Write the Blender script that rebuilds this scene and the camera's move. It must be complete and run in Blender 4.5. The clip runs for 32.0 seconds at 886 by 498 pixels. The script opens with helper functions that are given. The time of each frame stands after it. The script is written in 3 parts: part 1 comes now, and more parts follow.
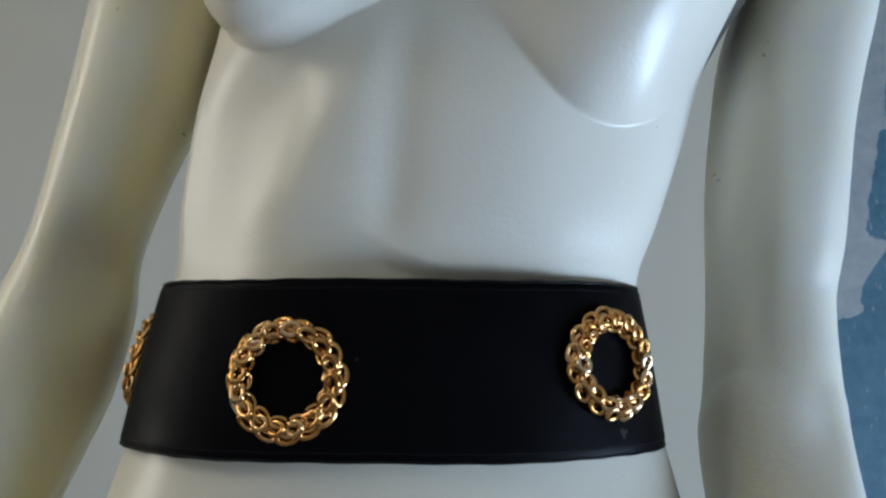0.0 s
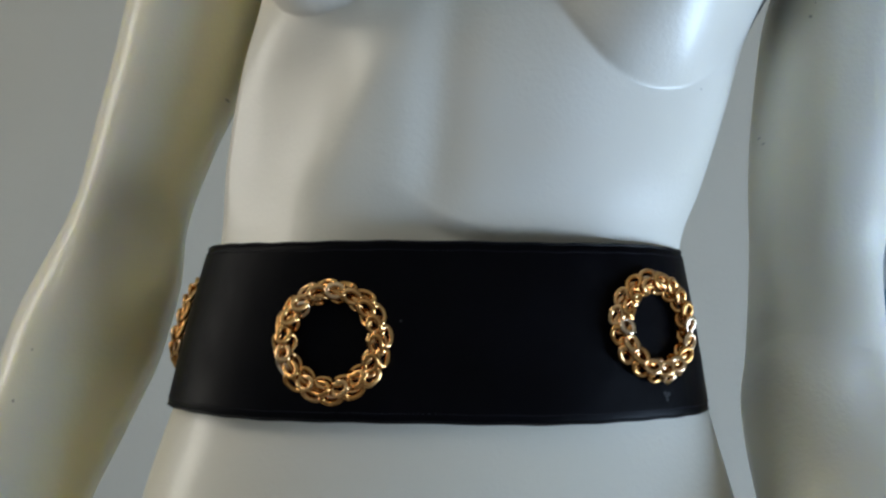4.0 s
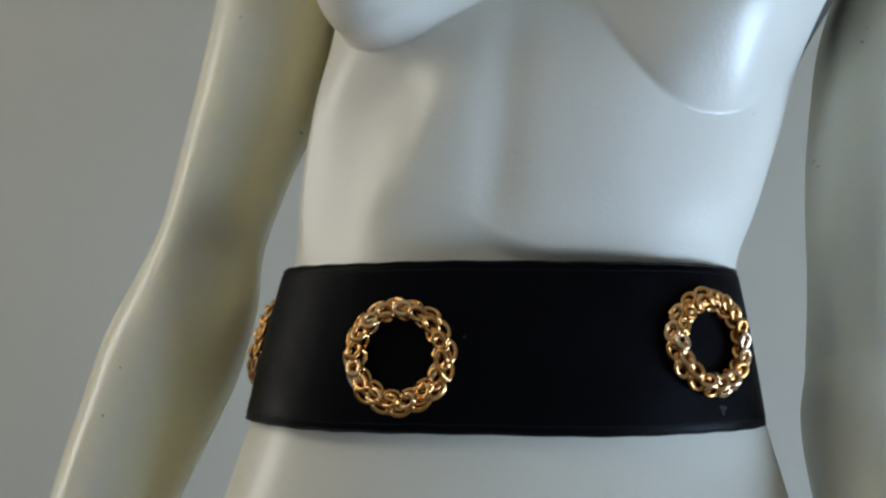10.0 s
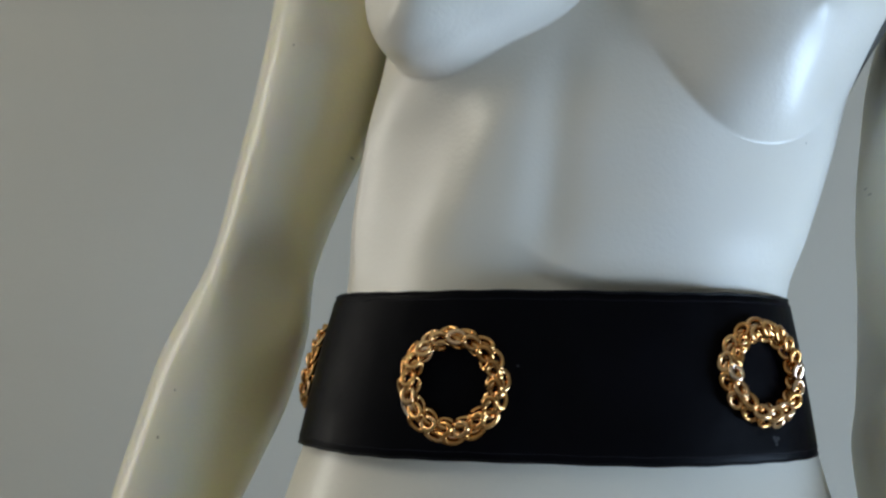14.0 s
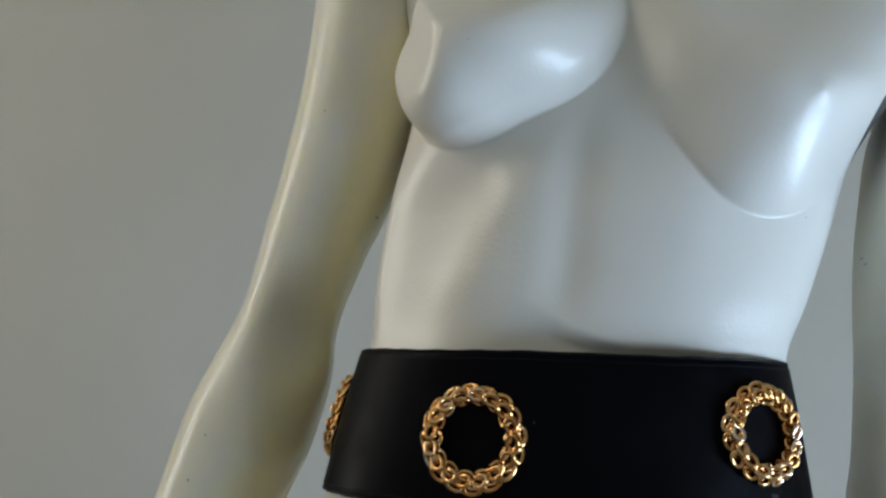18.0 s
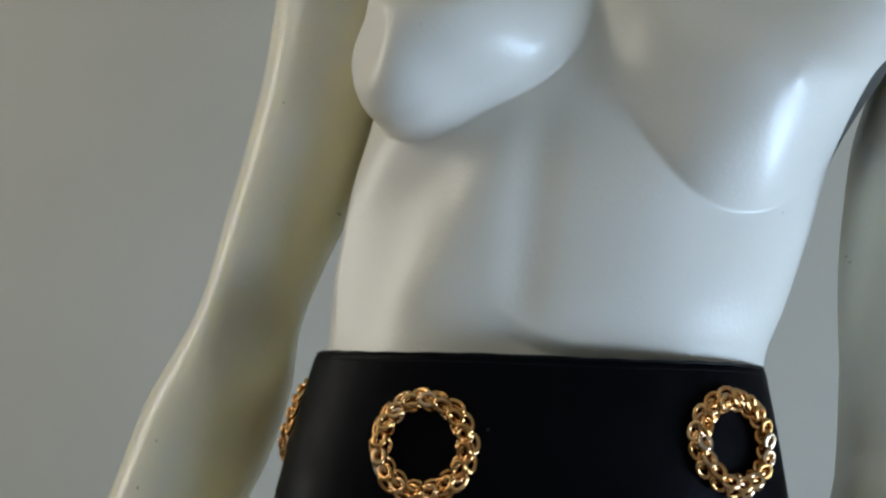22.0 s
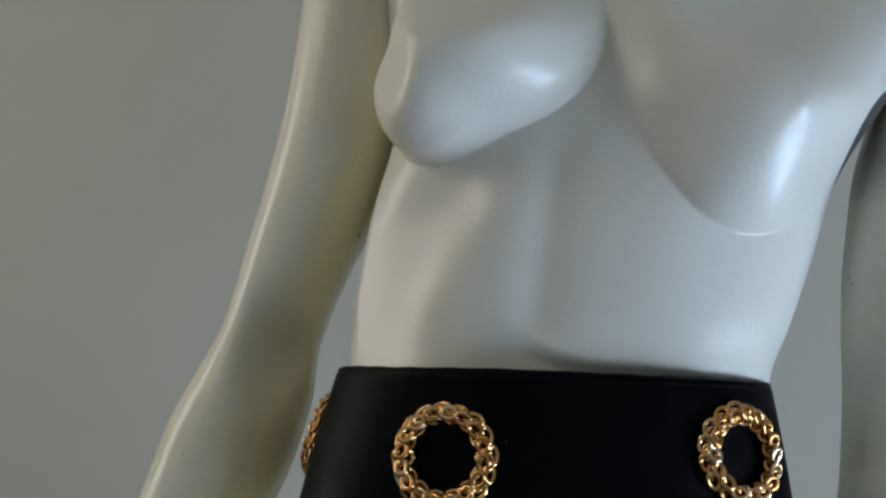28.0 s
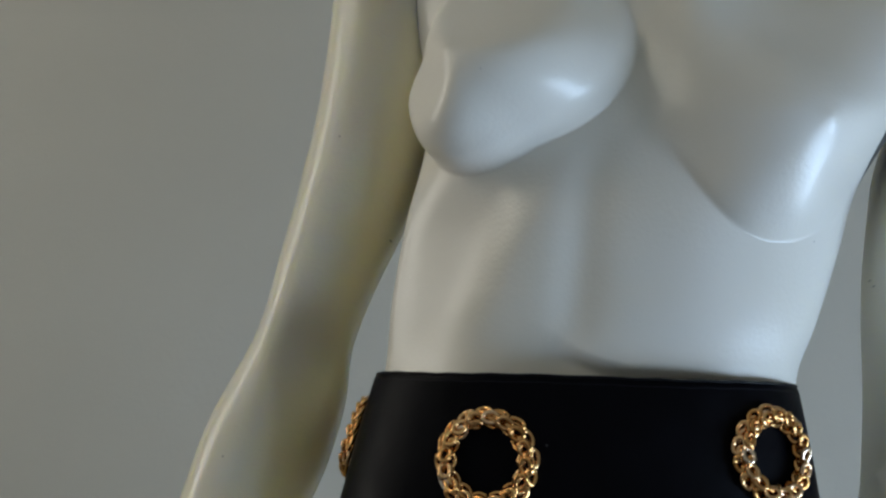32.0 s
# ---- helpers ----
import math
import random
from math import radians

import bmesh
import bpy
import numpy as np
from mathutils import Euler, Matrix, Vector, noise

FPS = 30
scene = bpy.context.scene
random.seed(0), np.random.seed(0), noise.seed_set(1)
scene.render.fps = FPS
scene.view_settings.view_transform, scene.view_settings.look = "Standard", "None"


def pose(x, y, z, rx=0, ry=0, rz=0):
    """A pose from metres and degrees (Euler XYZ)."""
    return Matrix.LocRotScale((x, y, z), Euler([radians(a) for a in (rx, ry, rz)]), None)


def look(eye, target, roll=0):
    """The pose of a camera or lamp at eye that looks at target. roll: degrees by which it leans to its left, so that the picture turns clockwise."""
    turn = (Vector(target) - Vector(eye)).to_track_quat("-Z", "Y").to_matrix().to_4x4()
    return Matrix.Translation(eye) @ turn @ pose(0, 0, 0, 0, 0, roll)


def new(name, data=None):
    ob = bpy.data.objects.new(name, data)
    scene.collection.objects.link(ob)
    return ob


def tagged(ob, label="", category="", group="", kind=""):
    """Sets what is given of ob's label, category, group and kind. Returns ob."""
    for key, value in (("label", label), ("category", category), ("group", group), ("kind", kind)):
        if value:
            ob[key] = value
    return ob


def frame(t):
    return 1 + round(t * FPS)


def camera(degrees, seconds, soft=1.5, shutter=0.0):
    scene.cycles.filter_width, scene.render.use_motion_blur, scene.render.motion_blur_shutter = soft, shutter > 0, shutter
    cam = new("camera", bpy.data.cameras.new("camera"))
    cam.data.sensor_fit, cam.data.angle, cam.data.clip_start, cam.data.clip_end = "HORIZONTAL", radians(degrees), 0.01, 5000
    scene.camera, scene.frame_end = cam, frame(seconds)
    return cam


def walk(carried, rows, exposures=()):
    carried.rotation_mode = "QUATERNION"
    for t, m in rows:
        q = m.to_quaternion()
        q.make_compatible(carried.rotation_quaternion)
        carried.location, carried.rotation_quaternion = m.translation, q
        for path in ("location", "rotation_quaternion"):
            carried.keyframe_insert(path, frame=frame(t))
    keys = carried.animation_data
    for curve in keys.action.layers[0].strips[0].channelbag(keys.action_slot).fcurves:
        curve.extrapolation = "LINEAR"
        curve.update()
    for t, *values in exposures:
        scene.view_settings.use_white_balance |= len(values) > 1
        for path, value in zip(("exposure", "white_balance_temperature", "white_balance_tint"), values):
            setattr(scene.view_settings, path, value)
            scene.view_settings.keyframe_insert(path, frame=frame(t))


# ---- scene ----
cam = camera(46.3, 32.0, soft=2.5)
PATH = [
    (0, (0.0011, 0.0003, 1.0401), (-0.0009, 1.9892, 1.2505), 0.32),
    (0.5, (0.0003, -0.0027, 1.0382), (-0.0104, 1.9878, 1.2323), -0.02),
    (1, (-0.0025, -0.0031, 1.0352), (-0.0133, 1.9872, 1.2317), 0.64),
    (1.5, (-0.0036, 0.0031, 1.0383), (-0.0200, 1.9946, 1.2219), 0.61),
    (2, (-0.0053, 0.0007, 1.0426), (-0.0355, 1.9903, 1.2436), 0.39),
    (2.5, (-0.0022, -0.0053, 1.0419), (-0.0495, 1.9828, 1.2548), -0.43),
    (3, (-0.0049, -0.0056, 1.0388), (-0.0546, 1.9837, 1.2398), -0.34),
    (3.5, (-0.0093, 0.0011, 1.0375), (-0.0568, 1.9941, 1.1981), 0.61),
    (5.5, (0.0404, -0.0119, 1.0224), (-0.1319, 1.9717, 1.2112), -1.49),
    (6, (0.0390, -0.0073, 1.0243), (-0.1436, 1.9743, 1.2242), -0.72),
    (6.5, (0.0292, -0.0006, 1.0264), (-0.1730, 1.9770, 1.2453), -0.50),
    (7, (0.0206, 0.0010, 1.0260), (-0.1958, 1.9757, 1.2580), -1.39),
    (7.5, (0.0153, -0.0177, 1.0281), (-0.2110, 1.9552, 1.2654), -0.06),
    (8, (0.0111, -0.0354, 1.0210), (-0.2618, 1.9331, 1.2461), 1.91),
    (8.5, (0.0193, -0.0472, 1.0199), (-0.2597, 1.9219, 1.2315), 1.73),
    (9, (0.0209, -0.0473, 1.0170), (-0.2228, 1.9244, 1.2472), 0.98),
    (9.5, (0.0121, -0.0401, 1.0250), (-0.2341, 1.9294, 1.2707), 0.76),
    (10, (0.0036, -0.0244, 1.0245), (-0.2049, 1.9512, 1.2558), 0.44),
    (10.5, (0.0025, -0.0213, 1.0239), (-0.2322, 1.9559, 1.2128), 1.04),
    (11, (0.0148, -0.0323, 1.0195), (-0.2285, 1.9419, 1.2272), 1.23),
    (11.5, (0.0137, -0.0439, 1.0218), (-0.2732, 1.9217, 1.2549), 1.29),
    (12, (0.0046, -0.0446, 1.0265), (-0.2817, 1.9204, 1.2645), 1.91),
    (12.5, (0.0010, -0.0442, 1.0287), (-0.2904, 1.9209, 1.2596), 1.25),
    (13, (-0.0031, -0.0401, 1.0307), (-0.2737, 1.9277, 1.2639), 1.03),
    (13.5, (-0.0086, -0.0305, 1.0331), (-0.2718, 1.9367, 1.2799), 0.76),
    (15.5, (0.0068, -0.0391, 1.0345), (-0.2856, 1.9255, 1.2687), 1.89),
    (16, (-0.0037, -0.0259, 1.0361), (-0.2569, 1.9435, 1.2760), 1.32),
    (16.5, (-0.0043, -0.0375, 1.0413), (-0.2443, 1.9321, 1.2925), 1.27),
    (17, (-0.0053, -0.0584, 1.0382), (-0.2679, 1.9060, 1.3071), 1.81),
    (17.5, (-0.0130, -0.0674, 1.0443), (-0.2922, 1.8907, 1.3406), 2.07),
    (18, (-0.0141, -0.0696, 1.0445), (-0.2804, 1.8889, 1.3497), 2.12),
    (18.5, (-0.0154, -0.0656, 1.0449), (-0.2816, 1.8939, 1.3443), 1.99),
    (19, (-0.0132, -0.0610, 1.0443), (-0.2994, 1.8949, 1.3481), 2.73),
    (19.5, (-0.0045, -0.0491, 1.0436), (-0.3208, 1.9028, 1.3441), 3.13),
    (20, (0.0052, -0.0361, 1.0396), (-0.3337, 1.9127, 1.3347), 3.04),
    (20.5, (0.0172, -0.0295, 1.0452), (-0.3034, 1.9211, 1.3494), 2.36),
    (21, (0.0165, -0.0268, 1.0417), (-0.2989, 1.9241, 1.3491), 2.22),
    (21.5, (0.0164, -0.0305, 1.0458), (-0.2955, 1.9210, 1.3532), 2.15),
    (22, (0.0163, -0.0365, 1.0471), (-0.2931, 1.9150, 1.3564), 2.29),
    (22.5, (0.0152, -0.0465, 1.0449), (-0.2683, 1.9057, 1.3746), 2.13),
    (23, (0.0144, -0.0536, 1.0447), (-0.2646, 1.8948, 1.3994), 2.00),
    (23.5, (0.0173, -0.0573, 1.0477), (-0.2641, 1.8890, 1.4118), 2.03),
    (24, (0.0185, -0.0587, 1.0467), (-0.2618, 1.8885, 1.4072), 1.85),
    (24.5, (0.0163, -0.0567, 1.0467), (-0.2660, 1.8892, 1.4125), 2.15),
    (25, (0.0149, -0.0546, 1.0437), (-0.2714, 1.8914, 1.4057), 2.22),
    (25.5, (0.0135, -0.0517, 1.0410), (-0.2788, 1.8969, 1.3839), 2.37),
    (27.5, (0.0139, -0.0537, 1.0391), (-0.2834, 1.8936, 1.3853), 2.06),
    (28, (0.0096, -0.0594, 1.0420), (-0.2999, 1.8851, 1.3933), 2.54),
    (28.5, (0.0090, -0.0613, 1.0425), (-0.2942, 1.8828, 1.4012), 2.22),
    (29, (0.0101, -0.0586, 1.0439), (-0.2678, 1.8906, 1.3952), 1.95),
    (29.5, (0.0090, -0.0585, 1.0440), (-0.2753, 1.8897, 1.3954), 2.48),
    (30, (0.0089, -0.0606, 1.0417), (-0.2851, 1.8842, 1.4039), 2.52),
    (30.5, (0.0055, -0.0597, 1.0418), (-0.2710, 1.8886, 1.3994), 2.56),
    (31, (0.0054, -0.0625, 1.0463), (-0.2717, 1.8863, 1.4004), 2.69),
    (31.5, (-0.0006, -0.0606, 1.0402), (-0.3272, 1.8819, 1.3868), 2.47),
    (32, (-0.0144, -0.0804, 1.0496), (-0.3011, 1.8716, 1.3773), 2.03),
]
walk(cam, [(t, look(eye, target, roll)) for t, eye, target, roll in PATH],
     exposures=[(0, -0.1), (6, -0.09), (9, -0.11), (13.5, -0.11), (17, -0.11), (19, -0.07), (20, -0.09), (21, -0.07), (22, -0.12), (23, -0.375), (32, -0.375)])

# ---- light ----
world = bpy.data.worlds.new("sky")
scene.world = world
world.use_nodes = True
wn = world.node_tree.nodes
sky = wn.new("ShaderNodeTexSky")
sky.sky_type, sky.sun_disc = "NISHITA", False
sky.sun_elevation, sky.sun_rotation = radians(38), radians(200)
wn["Background"].inputs["Strength"].default_value = 0.08
world.node_tree.links.new(sky.outputs["Color"], wn["Background"].inputs["Color"])

# room limits
X0, X1, Y0, Y1, ZC = -1.75, 1.85, -2.4, 1.05, 3.0
# window openings (y0, y1, z0, z1): a high and a narrow window on the wall x = X0, a low window on the wall x = X1
WIN_HIGH = (-0.55, 0.38, 1.95, 2.8)
WIN_SIDE = (0.05, 0.7, 0.8, 2.0)
WIN_LOW = (-1.0, 0.8, 0.03, 0.65)


def window_light(name, place, aim, sx, sy, watts, colour):
    lamp = bpy.data.lights.new(name, "AREA")
    lamp.shape, lamp.size, lamp.size_y, lamp.energy, lamp.color = "RECTANGLE", sx, sy, watts, colour
    ob = new(name, lamp)
    ob.matrix_world = look(place, aim)
    return ob


def daylight(name, x, inward, hole, watts, colour):
    y, z = (hole[0] + hole[1]) / 2, (hole[2] + hole[3]) / 2
    return window_light(name, (x, y, z), (x + inward, y, z), hole[1] - hole[0], hole[3] - hole[2], watts, colour)


daylight("daylight_high_window", X0 - 0.02, 1, WIN_HIGH, 18, (1.0, 0.945, 0.79))
daylight("daylight_side_window", X0 - 0.02, 1, WIN_SIDE, 20, (1.0, 0.96, 0.86))
daylight("daylight_low_window", X1 + 0.02, -1, WIN_LOW, 80, (0.518, 0.72, 1.0))


# ---- materials ----
def material(name, colour, rough=0.5, metal=0.0):
    m = bpy.data.materials.new(name)
    m.use_nodes = True
    b = m.node_tree.nodes["Principled BSDF"]
    b.inputs["Base Color"].default_value = (*colour, 1)
    b.inputs["Roughness"].default_value, b.inputs["Metallic"].default_value = rough, metal
    return m, m.node_tree.nodes, m.node_tree.links, b


def noise_node(nodes, links, scale, detail=4.0, rough=0.55, coords="Object"):
    tc, nz = nodes.new("ShaderNodeTexCoord"), nodes.new("ShaderNodeTexNoise")
    nz.inputs["Scale"].default_value, nz.inputs["Detail"].default_value, nz.inputs["Roughness"].default_value = scale, detail, rough
    links.new(tc.outputs[coords], nz.inputs["Vector"])
    return nz


def ramp(nodes, links, source, stops):
    r = nodes.new("ShaderNodeValToRGB")
    el = r.color_ramp.elements
    while len(el) < len(stops):
        el.new(0.5)
    for e, (p, c) in zip(el, stops):
        e.position, e.color = p, (*c, 1) if len(c) == 3 else c
    links.new(source, r.inputs["Fac"])
    return r


def grey(v):
    return (v, v, v)


def bump(nodes, links, b, source, strength, distance):
    n = nodes.new("ShaderNodeBump")
    n.inputs["Strength"].default_value, n.inputs["Distance"].default_value = strength, distance
    links.new(source, n.inputs["Height"])
    links.new(n.outputs["Normal"], b.inputs["Normal"])
    return n


SCUFFS = ((0.0826, 0.4735, 1.0068, 0.0013), (0.0836, 0.474, 1.0078, 0.0013), (0.0818, 0.4733, 1.0082, 0.0012), (0.0828, 0.474, 1.0052, 0.001), (-0.0362, 0.4495, 1.0395, 0.0009))
CHIPS = ((0.1681, 0.5294, 1.1991, 0.0012), (0.1706, 0.529, 1.2063, 0.0006), (0.1481, 0.5577, 1.1405, 0.0008), (0.1486, 0.5516, 1.1363, 0.0008), (-0.1421, 0.5589, 1.1617, 0.001), (-0.1719, 0.5306, 1.2228, 0.0009),
         (0.0906, 0.4463, 1.2308, 0.001), (0.0654, 0.4434, 1.2059, 0.0005), (0.0735, 0.4444, 1.1923, 0.0006), (-0.2321, 0.5265, 1.0243, 0.0009), (-0.2399, 0.5243, 0.9982, 0.0012), (0.1045, 0.4968, 1.153, 0.0006), (-0.0737, 0.4374, 1.2321, 0.0007))


def spots(n, l, marks):
    """Distance from the nearest of some marks (x, y, z, radius), as a share of its radius."""
    tc, flat = n.new("ShaderNodeTexCoord"), n.new("ShaderNodeVectorMath")
    flat.operation = "MULTIPLY"
    flat.inputs[1].default_value = (1, 0.15, 1)
    l.new(tc.outputs["Object"], flat.inputs[0])
    last = None
    for x, y, z, r in marks:
        d = n.new("ShaderNodeVectorMath")
        d.operation = "DISTANCE"
        d.inputs[1].default_value = (x, 0.15 * y, z)
        l.new(flat.outputs["Vector"], d.inputs[0])
        u = n.new("ShaderNodeMath")
        u.operation = "DIVIDE"
        u.inputs[1].default_value = r
        l.new(d.outputs["Value"], u.inputs[0])
        if last:
            k = n.new("ShaderNodeMath")
            k.operation = "MINIMUM"
            l.new(last, k.inputs[0])
            l.new(u.outputs[0], k.inputs[1])
            last = k.outputs[0]
        else:
            last = u.outputs[0]
    return last


def mannequin_paint(name, low, high, rough, yellow_bounce=None):
    m, n, l, b = material(name, low, 0.3)
    big = noise_node(n, l, 5.0, 3.0)
    tone = ramp(n, l, big.outputs["Fac"], [(0.3, low), (0.7, high)])
    base = tone.outputs["Color"]
    b.inputs["Roughness"].default_value = rough
    waves = noise_node(n, l, 60.0, 2.0)
    wavy = bump(n, l, b, waves.outputs["Fac"], 0.07, 0.0012)
    grain = noise_node(n, l, 420.0, 1.0)
    fine = bump(n, l, b, grain.outputs["Fac"], 0.34, 0.0004)
    l.new(wavy.outputs["Normal"], fine.inputs["Normal"])
    if yellow_bounce:
        # strip along the side of the arm that faces the body, yellowing plus painted bounce light: axis x, its lean,
        # direction, and colour
        x0, lean, way, tint = yellow_bounce
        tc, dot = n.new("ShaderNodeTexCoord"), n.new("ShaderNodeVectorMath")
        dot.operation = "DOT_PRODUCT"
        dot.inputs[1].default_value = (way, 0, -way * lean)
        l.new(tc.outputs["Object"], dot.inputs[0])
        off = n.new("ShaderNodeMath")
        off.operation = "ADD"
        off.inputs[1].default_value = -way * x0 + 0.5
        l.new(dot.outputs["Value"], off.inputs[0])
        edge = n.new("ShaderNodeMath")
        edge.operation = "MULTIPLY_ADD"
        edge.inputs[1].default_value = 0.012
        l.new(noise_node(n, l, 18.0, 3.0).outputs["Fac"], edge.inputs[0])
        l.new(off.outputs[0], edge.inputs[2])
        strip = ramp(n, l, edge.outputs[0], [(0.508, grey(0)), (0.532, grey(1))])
        strip_mix = n.new("ShaderNodeMix")
        strip_mix.data_type = "RGBA"
        l.new(strip.outputs["Color"], strip_mix.inputs["Factor"])
        l.new(base, strip_mix.inputs["A"])
        strip_mix.inputs["B"].default_value = (*tint, 1)
        base = strip_mix.outputs["Result"]
    # small dark chips and scuffs in the paint
    last = spots(n, l, CHIPS)
    chip = ramp(n, l, last, [(0.35, grey(0.6)), (1.0, grey(0))])
    mix = n.new("ShaderNodeMix")
    mix.data_type = "RGBA"
    l.new(chip.outputs["Color"], mix.inputs["Factor"])
    l.new(base, mix.inputs["A"])
    mix.inputs["B"].default_value = (0.09, 0.075, 0.06, 1)
    l.new(mix.outputs["Result"], b.inputs["Base Color"])
    return m


def wall_paint(name, colour):
    m, n, l, b = material(name, colour, 0.75)
    big = noise_node(n, l, 2.3, 5.0)
    c = Vector(colour)
    tone = ramp(n, l, big.outputs["Fac"], [(0.3, tuple(c * 0.96)), (0.7, tuple(c * 1.03))])
    l.new(tone.outputs["Color"], b.inputs["Base Color"])
    grain = noise_node(n, l, 140.0, 6.0)
    bump(n, l, b, grain.outputs["Fac"], 0.25, 0.0015)
    return m


def leather(name, colour, rough, gloss_level):
    m, n, l, b = material(name, colour, rough)
    wear = noise_node(n, l, 35.0, 6.0)
    tone = ramp(n, l, wear.outputs["Fac"], [(0.35, colour), (0.8, tuple(v * 1.7 for v in colour))])
    scuff = ramp(n, l, spots(n, l, SCUFFS), [(0.2, grey(0.4)), (1.0, grey(0))])
    mix = n.new("ShaderNodeMix")
    mix.data_type = "RGBA"
    l.new(scuff.outputs["Color"], mix.inputs["Factor"])
    l.new(tone.outputs["Color"], mix.inputs["A"])
    mix.inputs["B"].default_value = (0.13, 0.13, 0.13, 1)
    l.new(mix.outputs["Result"], b.inputs["Base Color"])
    gloss = ramp(n, l, wear.outputs["Fac"], [(0.3, grey(rough - 0.06)), (0.75, grey(rough + 0.1))])
    l.new(gloss.outputs["Color"], b.inputs["Roughness"])
    b.inputs["Specular IOR Level"].default_value = gloss_level
    folds = noise_node(n, l, 45.0, 4.0)
    soft_folds = bump(n, l, b, folds.outputs["Fac"], 0.25, 0.0025)
    grain = noise_node(n, l, 900.0, 4.0)
    pores = bump(n, l, b, grain.outputs["Fac"], 0.25, 0.0003)
    l.new(soft_folds.outputs["Normal"], pores.inputs["Normal"])
    return m


def gold():
    m, n, l, b = material("polished_gold_plate", (0.9, 0.54, 0.17), 0.16, 1.0)
    info = n.new("ShaderNodeObjectInfo")
    tone = ramp(n, l, info.outputs["Random"], [(0.0, (0.62, 0.31, 0.1)), (0.5, (0.74, 0.41, 0.15)), (0.85, (0.8, 0.5, 0.25)), (1.0, (0.78, 0.62, 0.48))])
    l.new(tone.outputs["Color"], b.inputs["Base Color"])
    worn = noise_node(n, l, 400.0, 3.0)
    gloss = ramp(n, l, worn.outputs["Fac"], [(0.3, grey(0.07)), (0.75, grey(0.16))])
    l.new(gloss.outputs["Color"], b.inputs["Roughness"])
    return m


PAINT = mannequin_paint("cream_gloss_paint", (0.745, 0.7, 0.6), (0.775, 0.735, 0.675), 0.3)
# arm paints: inner strips mix yellowing with light bounced off the torso, as colour
ARM_PAINT_L = mannequin_paint("yellowed_bounce_cream_gloss_paint", (0.74, 0.7, 0.58), (0.77, 0.73, 0.62), 0.27, (-0.152 - 0.298 * 1.25, 0.298, 1, (0.81, 0.74, 0.47)))
ARM_PAINT_R = mannequin_paint("greyed_cream_gloss_paint", (0.68, 0.655, 0.58), (0.7, 0.68, 0.62), 0.42, (0.179 - 0.12 * 1.03, 0.12, -1, (0.72, 0.68, 0.56)))
for m, weight in ((ARM_PAINT_L, 0.75), (ARM_PAINT_R, 0.5)):
    # thin resin shell that lets a little light through
    shell = m.node_tree.nodes["Principled BSDF"]
    shell.inputs["Subsurface Weight"].default_value = weight
    shell.inputs["Subsurface Radius"].default_value = (1.0, 0.85, 0.35)
    shell.inputs["Subsurface Scale"].default_value = 0.012
SOCKET = material("dark_socket", (0.05, 0.045, 0.035), 0.6)[0]
WALL = wall_paint("warm_grey_wall_paint", (0.488, 0.464, 0.402))
CEIL = wall_paint("white_ceiling_paint", (0.78, 0.75, 0.67))
FRAME = wall_paint("white_gloss_frame_paint", (0.75, 0.75, 0.73))
LEATHER = leather("black_leather", (0.001, 0.0008, 0.0017), 0.42, 0.068)
LEATHER_EDGE = leather("black_edge_leather", (0.003, 0.0028, 0.0036), 0.4, 0.16)
THREAD = leather("black_thread", (0.014, 0.013, 0.018), 0.5, 0.12)
GOLD = gold()
FLOOR = wall_paint("grey_brown_floor", (0.22, 0.185, 0.15))
FRONT_WALL = wall_paint("pale_wall_paint", (0.62, 0.585, 0.51))


